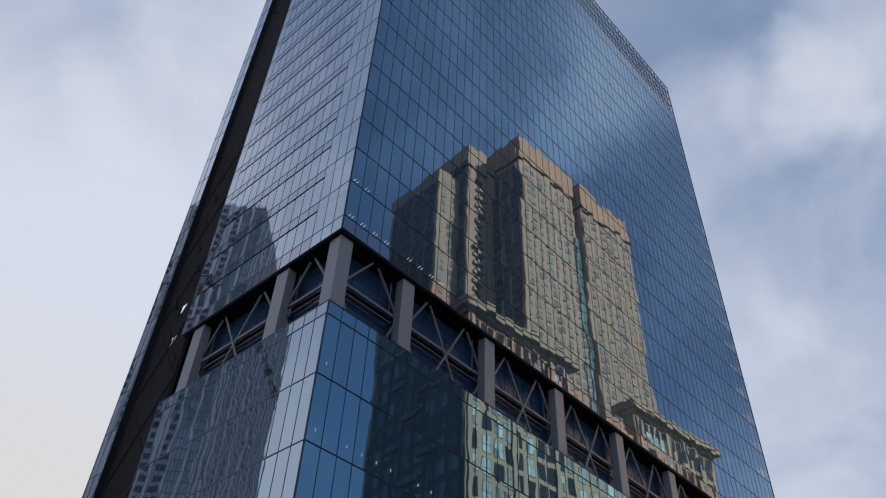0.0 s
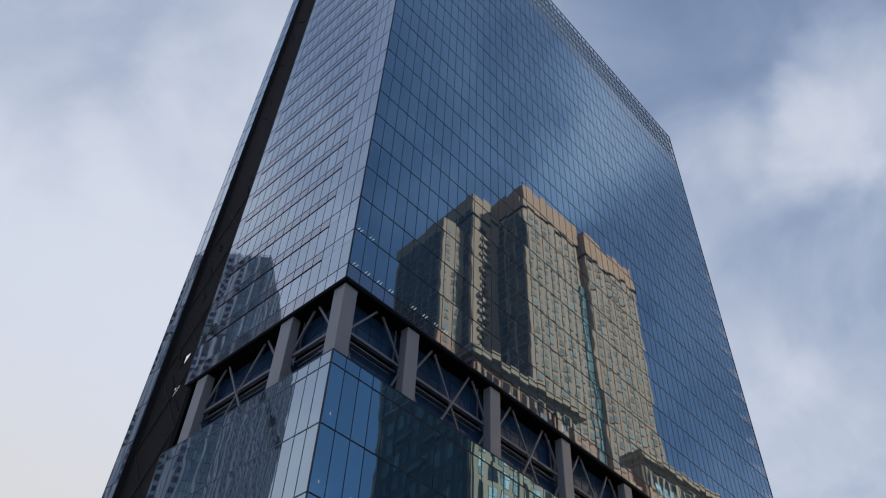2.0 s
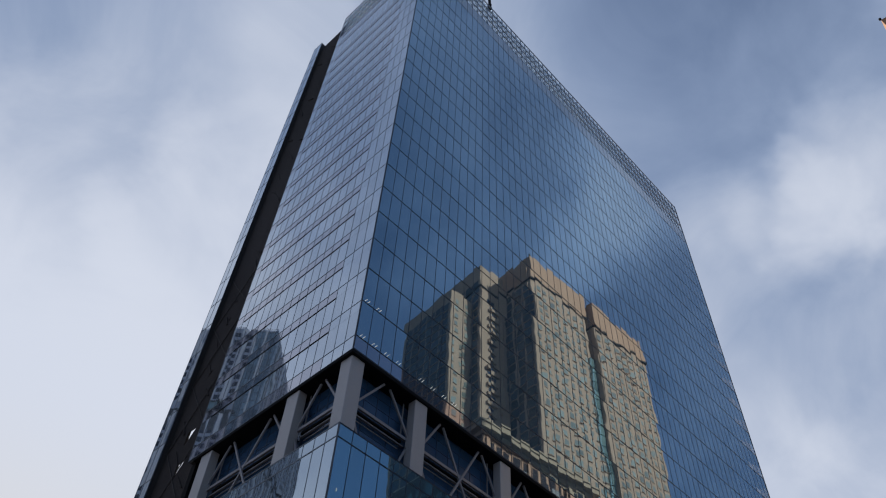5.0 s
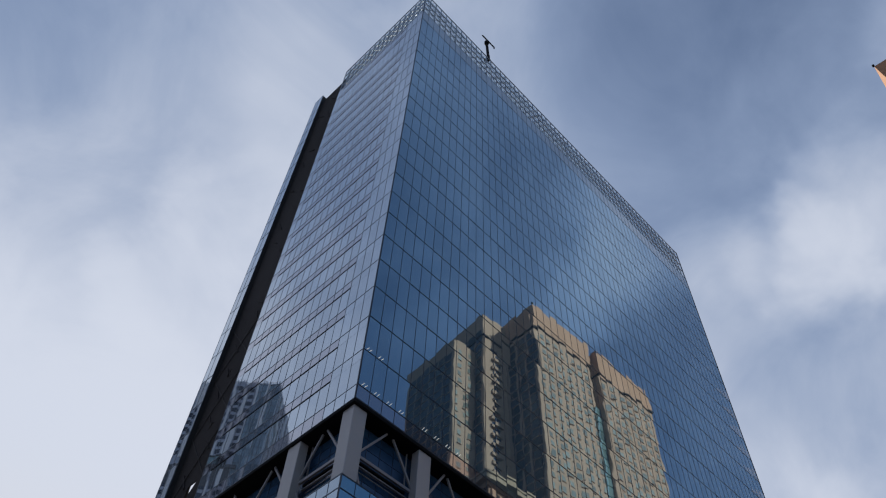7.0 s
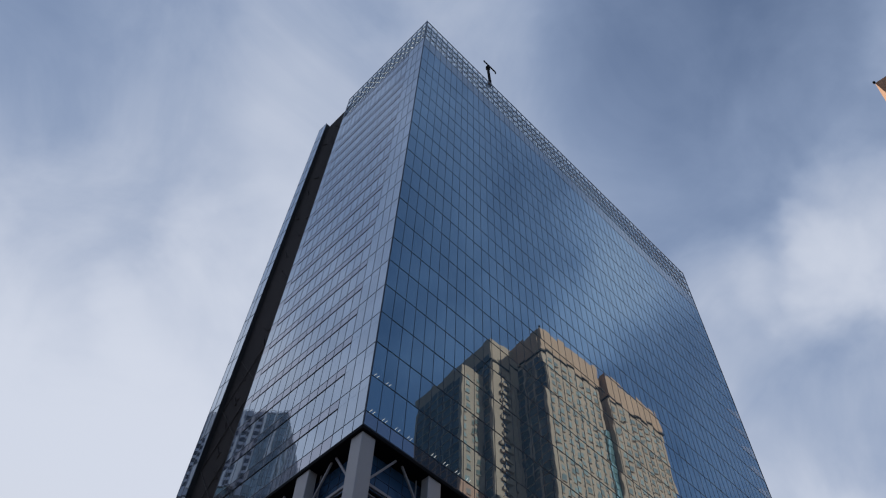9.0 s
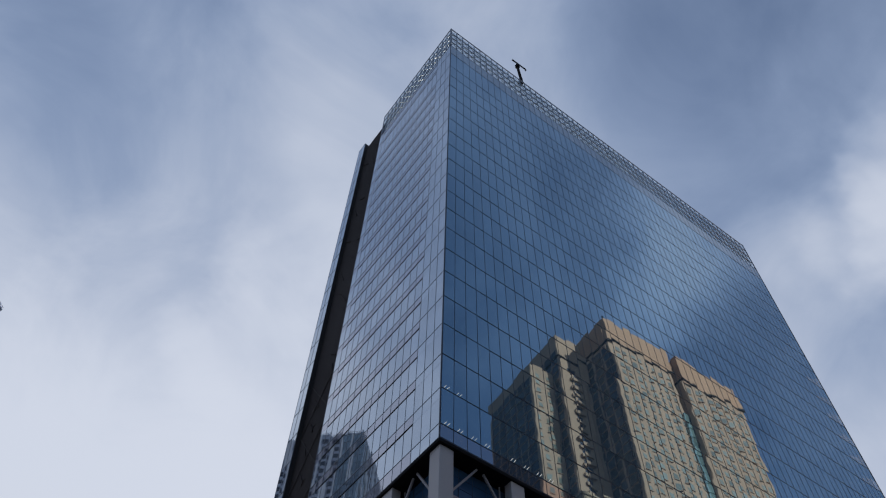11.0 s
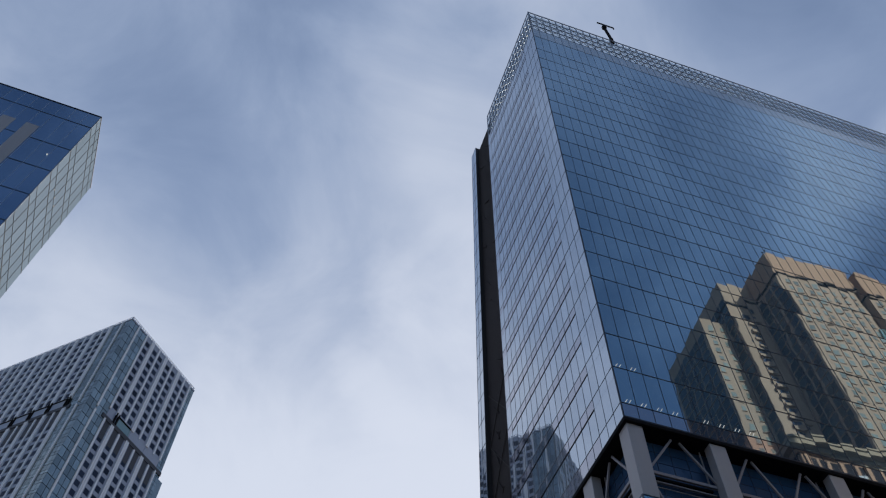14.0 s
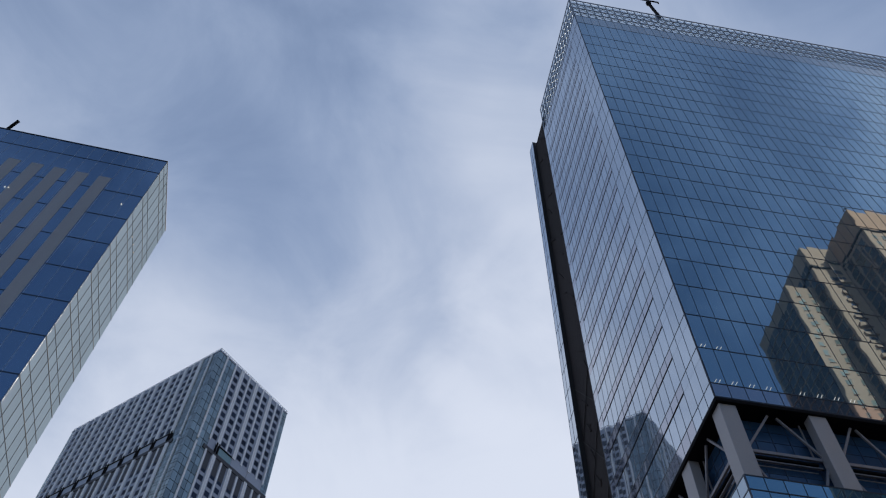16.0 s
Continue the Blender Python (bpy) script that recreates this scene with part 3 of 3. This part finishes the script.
def apartment_tower():
    t = thing("apartment_tower", pose(129.8, -21.0, 0, 0, 0, 4.3), "tall beige precast apartment tower with stepped wings", "tower")
    wings = ((0, 25.3, -34, 0, 203.8, "main_wing"), (26.7, 51.8, -30, 2.0, 200.0, "east_wing"), (-9.9, 0.0, -30, -12.3, 202.2, "balcony_wing"), (-18.2, -9.9, -38, -16.5, 187.0, "low_wing"))
    for x0, x1, y0, y1, z1, name in wings:
        wing = part(name, Acc().box(x0, x1, y0, y1, 0.0, z1), BEIGE, t, bevel=0.1)
        zb = z1 - 10.5
        if x0 > -5:
            part("cap", Acc().box(x0 - 0.06, x1 + 0.06, y0 - 0.06, y1 + 0.06, zb + 0.3, z1 + 0.3), OCHRE, wing, "ochre blank cap")
        if z1 > 190:
            part("dark_band", Acc().box(x0 - 0.35, x1 + (0.35 if x0 > -5 else 0), y0 - 0.35, y1 + 0.35, zb - 0.3, zb + 0.3), BLACK, wing)
    part("roof_lamp", Acc().box(-0.5, 0.2, -0.2, 0.4, 204.1, 204.8), BLACK, t, "small black lamp box at the roof corner", bevel=0.15)
    part("stair_cap", Acc().box(-9.0, -4.0, -44, -30, 0.0, 196), BEIGE, t)
    for x0, x1, y0, y1, z1 in ((-14.5, -10.5, -36, -30.5, 191.5), (-10.5, -7.0, -37, -30.1, 198.5)):
        part("lift_house", Acc().box(x0, x1, y0, y1, 150.0, z1), BEIGE, t, bevel=0.1)
    window_rows(t, "y", 0.8, 24.6, 2.95, 60, 192, 3.3, 1.5, 1.9, 0.0, 0, WINDOW)
    window_rows(t, "y", 27.5, 51.2, 2.95, 60, 188, 3.3, 1.5, 1.9, 2.0, 0, WINDOW)
    window_rows(t, "y", -7.4, -3.4, 4.0, 60, 189, 3.3, 2.2, 2.2, -12.3, 0, DARK_WINDOW)
    window_rows(t, "y", -17.6, -10.4, 3.6, 60, 185, 3.3, 1.3, 1.8, -16.5, 0, WINDOW)
    # side walls: oversized windows whose near-black colour stands for the shade there
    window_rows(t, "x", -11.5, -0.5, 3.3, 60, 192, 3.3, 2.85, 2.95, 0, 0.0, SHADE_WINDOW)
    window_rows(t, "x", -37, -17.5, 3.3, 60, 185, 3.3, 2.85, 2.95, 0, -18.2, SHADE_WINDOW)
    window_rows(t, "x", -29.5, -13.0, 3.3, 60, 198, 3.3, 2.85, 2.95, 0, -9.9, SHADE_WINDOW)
    glass = Acc()
    for k in range(38):
        glass.box(24.2, 26.69, 0.0, 0.5, 50 + 3.3 * k, 50 + 3.3 * k + 3.0)
    part("glass_stair", glass, TEAL, t, "teal glazed stair recess")
    balconies = Acc()
    for k in range(38):
        balconies.box(-7.2, -3.6, -12.3, -11.7, 59.4 + 3.3 * k, 59.4 + 3.3 * k + 1.1)
    part("balcony_array", balconies, BEIGE, t, kind="stuff")


apartment_tower()


def corniced_block():
    t = thing("corniced_block", pose(90.3, -6.0, 0, 0, 0, 5.5), "sand-coloured stone block with tall windows and a cornice", "building")
    top = 100.2
    part("west_wall", Acc().box(0, 20, -27, 0, 0.0, top), SAND, t, bevel=0.1)
    part("middle_wall", Acc().box(20, 30, -11, 0, 0.0, top), SAND, t, bevel=0.1)
    part("east_wall", Acc().box(51.5, 82, -3, 0, 0.0, top), SAND, t, bevel=0.1)
    part("link_wall", Acc().box(30, 51.5, -11, -0.6, 0.0, top - 6.5), SAND, t, bevel=0.1)
    for x0, x1, y0 in ((0, 30, -11), (51.5, 82, -3)):
        c = Acc()
        for k, (o, z0, z1) in enumerate(((0.4, -0.6, 0.4), (1.6, 0.4, 1.5), (1.8, 1.5, 1.9))):
            c.box(x0 - o, x1 + o, y0 if k == 0 else y0 - o, o, top + z0, top + z1)
        part("cornice", c, SAND, t)
    panes, reveals, shapes = Acc(), Acc(), {}
    z = 8.0
    while z < top - 6.5:
        for x0, x1 in ((1, 29.5), (52.5, 81.5)):
            for i, (a, b) in enumerate(split(x0, x1, 2.9)):
                c = (a + b) / 2
                w = 2.1 if i % 4 else 1.3
                h = 3.5
                reveals.box(c - w / 2, c + w / 2, -0.05, 0.04, z, z + h)
                if rng.random() < (0.62 if (i // 4) % 2 == 0 else 0.22):
                    four = panes if z < 45 else Acc()
                    for k in range(2):
                        for m in range(2):
                            u = c - w / 2 + 0.1 + k * (w / 2 - 0.05)
                            v = z + 0.1 + m * (h / 2 - 0.05)
                            if z < 45:
                                four.box(u, u + w / 2 - 0.15, 0.0, 0.07, v, v + h / 2 - 0.15)
                            else:
                                four.box(u - c, u - c + w / 2 - 0.15, 0.0, 0.07, v - z, v - z + h / 2 - 0.15)
                    if z >= 45:
                        if w not in shapes:
                            shapes[w] = four.data("window", STONE_WINDOW)
                        ob = new("window", shapes[w])
                        ob.parent = t
                        ob.location = (c, 0, z)
        z += 4.5
    for a, b in split(30.5, 51, 2.9):
        z = 8.0
        while z < top - 11:
            reveals.box(a + 0.5, b - 0.5, -0.65, -0.56, z, z + 3.0)
            panes.box(a + 0.6, b - 0.6, -0.65, -0.53, z + 0.1, z + 2.9)
            z += 4.5
    for x0, x1 in ((1, 29.5), (52.5, 81.5)):
        for a, b in split(x0, x1, 2.4):
            reveals.box(a + 0.35, b - 0.35, -0.05, 0.05, top - 4.4, top - 1.2)
    part("window_array", panes, STONE_WINDOW, t, kind="stuff")
    part("dark_window_array", reveals, BLACK_WINDOW, t, kind="stuff")
    # thin sheet over the stone side wall, with its shade put into the colour
    part("brick_side", Acc().box(-0.3, 0.02, -27, -0.4, 0.0, top - 0.7), SHADED_WALL, t, "side wall coloured near-black for its shade")
    ledges = Acc()
    for k in range(19):
        ledges.box(-1.1, -0.25, -22 + 5 * (k % 3), -16 + 5 * (k % 3), 9 + 4.5 * k, 10 + 4.5 * k)
    part("balcony_array", ledges, LOUVRE, t, kind="stuff")
    side = Acc()
    z = 8.0
    while z < top - 4:
        for a, b in split(-26, -1, 3.1):
            c = (a + b) / 2
            side.box(-0.36, -0.25, c - 0.9, c + 0.9, z, z + 3.0)
        z += 4.5
    part("side_window_array", side, BLOCK_SIDE_WINDOW, t, kind="stuff")
    piers = Acc()
    for x0, x1 in ((1, 29.5), (52.5, 81.5)):
        for i, (a, b) in enumerate(split(x0, x1, 2.9)):
            if i % 4 == 0:
                piers.box(a - 0.5, a + 0.5, -0.1, 0.4, 0.1, top - 1)
    part("pier_array", piers, SAND, t, kind="stuff")


corniced_block()


# ---- slab building at the near left ----
def slab():
    depth, top = 9.5, 82.4
    t = thing("glass_slab", pose(-25.9, 46.06, 0, 0, 0, 2.7), "deep blue glass slab with a pale glass end wall", "building")
    part("body", Acc().box(-60, -0.06, 0.2, depth, 0.0, top - 0.1), DEEP, t)
    floors = [79.6] + [74.2 - 4.6 * k for k in range(16)]
    lows = [0.0] + sorted(z for z in floors if z > 1) + [top]
    cols = split(-60, 0, 1.33)
    rows = [(a, b, BLUE_GLASS) for a, b in zip(lows, lows[1:])]
    facade(t, "street_wall", "r", cols, rows, FRAME_BLUE, [(z, 0.14) for z in lows[1:-1]], single_rule=lambda u, z: u > -22 and z > 36, fin=0.045, proud=0.012, upright_of=SLAB_LINE)
    # taupe strips laid on the glass, a reflection painted as flat colour
    for k in range(7):
        u = -4.8 - k * 2.36
        part("taupe_strip", Acc().box(u - 0.65, u + 0.65, -0.03, -0.014, 12, 76.65), TAUPE, t)
    end = Acc()
    grid = Acc()
    for a, b in zip(lows, lows[1:]):
        for c, d in split(0, depth, 1.3):
            end.box(-0.03, 0.02, c + 0.02, d - 0.02, a + 0.03, b - 0.03)
    for z in lows[1:-1]:
        grid.box(-0.02, 0.05, 0, depth, z - 0.045, z + 0.045)
        grid.box(-0.02, 0.05, 0, depth, z + 1.55, z + 1.59)
    for c, d in split(0, depth, 1.3):
        grid.box(-0.02, 0.045, c - 0.014, c + 0.014, 0.1, top)
    part("end_wall", end, PALE_GLASS, t)
    part("end_wall_grid", grid, JOINT, t)
    part("roof_edge", Acc().box(-60, 0.06, -0.06, depth + 0.05, top, top + 0.12), FRAME, t)
    dot = Acc().box(-0.05, 0.05, -0.05, 0.05, -0.05, 0.05).data("spot_light", LAMP)
    for x, y, z in ((-1.46, -0.06, 72.1), (-12.7, -0.06, 71.1), (-12.35, -0.06, 71.1), (0.06, 3.0, 71.0), (0.06, 4.1, 71.2), (0.06, 5.2, 71.3)):
        ob = new("spot_light", dot)
        ob.parent = t
        ob.location = (x, y, z)
    m = thing("roof_davit", pose(-44.6, 46.6, top), "dark steel davit arm on the roof edge", "davit")
    part("arm", Acc().bar((-0.6, 0, 0.1), (1.2, -1.5, 2.2), 0.35), BLACK, m)
    part("foot", Acc().box(-0.9, -0.3, -0.3, 0.3, 0.12, 0.5), BLACK, m, bevel=0.03)


slab()


# ---- finned hotel tower in the distance ----
def finned_tower():
    H, L1, L2, ledge = 222.3, 37.8, 79.2, 182.6
    t = thing("finned_tower", pose(-53.35, 201.3, 0, 0, 0, 46.7), "grey tower with pale vertical fins and glazed corner bays", "tower")
    # local x runs along the short face, local y along the long face
    part("body", Acc().box(0.3, L1 - 0.3, 0.3, L2 - 0.3, 0.0, H - 0.3), PANEL, t)
    storey, corner, end = 3.46, 8.5, 2.8
    zs = [H - 3.2 - storey * k for k in range(50)]

    def wall(face, length, name, bays, lone):
        def put(acc, u0, u1, z0, z1, out, inn=0.35):
            return acc.box(u0, u1, -out, inn, z0, z1) if face == "r" else acc.box(-out, inn, u0, u1, z0, z1)
        holder = part(name, put(Acc(), corner, length - end, 0.0, H, 0.0), PANEL, t)
        glass, wins = Acc(), Acc()
        wide = [] if lone is False else split(0, 3.9, 1.95) + split(3.9, corner, 2.3)
        for u0, u1 in wide:
            z = H - 0.5
            while z > 60:
                put(glass, u0 + 0.08, u1 - 0.08, z - storey + 0.12, z - 0.1, 0.02)
                z -= storey
        for u0, u1 in ([] if wide else split(0, corner, 1.42)) + split(length - end, length, 1.4):
            z = H - 0.5
            while z > 60:
                put(glass, u0 + 0.07, u1 - 0.07, z - 2.15, z - 0.1, 0.02)
                put(glass, u0 + 0.07, u1 - 0.07, z - storey + 0.1, z - 2.3, 0.02)
                z -= storey
        part("corner_glazing", glass, BAY_GLASS, holder, kind="stuff")
        put_glass_back = put(put(Acc(), 0.05, corner, 0.0, H - 0.1, -0.1), length - end, length - 0.05, 0.0, H - 0.1, -0.1)
        part("glazing_frame", put_glass_back, FRAME, holder)
        # columns of windows: one by the corner bay, then pairs between twin fins
        centres, fins = [], [(3.9, 0.2), (corner, 0.2)]
        u = corner
        if lone:
            centres.append(u + 1.75)
            u += 3.2
        step = (length - end - u) / bays
        for k in range(bays):
            a = u + step * k
            fins += [(a + 0.2, 0.25), (a + 0.95, 0.25), (a + step * 0.565, 0.12)]
            centres += [a + step * 0.36, a + step * 0.78]
        fins.append((length - end, 0.25))
        window = put(Acc(), -0.95, 0.95, 0, 2.05, 0.03, 0.05).data("window", DARK_WINDOW)
        count = 0
        for i, c in enumerate(centres):
            for k, z in enumerate(zs):
                if ledge - 8.4 < z < ledge + 3.0:
                    continue
                if count < 300 and z > 120:
                    ob = new("window", window)
                    ob.parent = holder
                    ob.location = (c, 0, z - 1) if face == "r" else (0, c, z - 1)
                    count += 1
                else:
                    put(wins, c - 0.95, c + 0.95, z - 1, z + 1.05, 0.03, 0.05)
            part("louvre", put(Acc(), c - 1.0, c + 1.0, ledge - 8.2, ledge - 1.3, 0.04, 0.05), LOUVRE, holder)
        part("window_array", wins, DARK_WINDOW, holder, kind="stuff")
        for c, o in fins:
            part("fin", put(Acc(), c - 0.32, c + 0.32, 0.0, ledge - 1.2, o + 0.15), WHITE_FIN, holder)
            part("fin", put(Acc(), c - 0.32, c + 0.32, ledge + (0.0 if c < corner - 1 else 3.1), H + 0.3, o + 0.15), WHITE_FIN, holder)
        for c in [f for f in fins if f[1] == 0.25][1:-1:2]:
            part("fin_gap", put(Acc(), c[0] - 0.5, c[0] - 0.25, 0.0, H, 0.02, 0.05), FRAME, holder)
        part("dark_ledge", put(Acc(), corner - 1.5, length, ledge - 1.5, ledge, 0.3), LOUVRE, holder)
        for k in range(bays):
            a = u + step * k
            if lone and k:
                part("ledge_panel", put(Acc(), a + 0.2, a + step - 0.1, ledge, ledge + 3.0, 0.1), PANEL, holder)
                continue
            part("ledge_post", put(Acc(), a - 0.1, a + 0.4, ledge - 0.2, ledge + 3.9, 0.55), BLACK, holder)
            part("ledge_post", put(Acc(), a + 0.95, a + 1.45, ledge - 0.2, ledge + 3.9, 0.55), BLACK, holder)
            part("ledge_panel", put(Acc(), a + 1.5, a + step - 0.2, ledge, ledge + 3.0, 0.2), TEAL if lone else PANEL, holder)
            part("ledge_coping", put(Acc(), a + 1.5, a + step - 0.2, ledge + 3.0, ledge + 3.4, 0.45), BLACK, holder)

    wall("r", L1, "short_wall", 3, True)
    wall("l", L2, "long_wall", 9, False)
    part("annex", Acc().box(L1, L1 + 4.6, 3, 30, 0.0, 183.0), BAY_GLASS, t)
    part("roof_rim", Acc().box(-0.1, L1 + 0.1, -0.1, L2 + 0.1, H - 0.3, H + 0.25), PANEL, t)
    posts = Acc()
    for a, b in split(0, L1, 1.1):
        posts.box(a + 0.1, a + 0.55, -0.06, 0.2, H + 0.25, H + 1.1)
    for a, b in split(0, L2, 1.1):
        posts.box(-0.06, 0.2, a + 0.1, a + 0.55, H + 0.25, H + 1.1)
    posts.box(0, L1, 0.0, 0.15, H + 1.1, H + 1.3).box(0.0, 0.15, 0, L2, H + 1.1, H + 1.3)
    part("parapet_rail", posts, WHITE_FIN, t, "pale open rail round the roof", kind="stuff")


finned_tower()

# ---- lights behind the lowest office panes ----
strip = Acc().bar((-0.11, 0, -0.17), (0.11, 0, 0.17), 0.03, 0.035).data("light_strip", LAMP)
for z0, us in ((ZB + 0.3, (0.55, 1.9, 3.3, 4.65, 7.4, 8.8, 10.2, 11.5)), (F0 + 0.3, (0.45, 1.8))):
    for u in us:
        for d in (0.0, 0.32):
            ob = new("light_strip", strip)
            ob.parent = front_wall
            ob.location = (u + d, -0.03, z0)

tick = Acc().box(-0.025, 0.025, -0.01, 0.03, -0.11, 0.11).data("light_strip", LAMP_DIM)
podium_front = [o for o in the_tower.children if o.name.startswith("podium_front_wall")][0]
for z0, first, last in ((33.3, 0, 2), (28.1, 0, 11), (23.0, 1, 9)):
    for k in range(first, last):
        if (k * 7 + int(z0)) % 5:
            ob = new("light_strip", tick)
            ob.parent = podium_front
            ob.location = (0.72 + 1.38 * k, -0.04, z0)
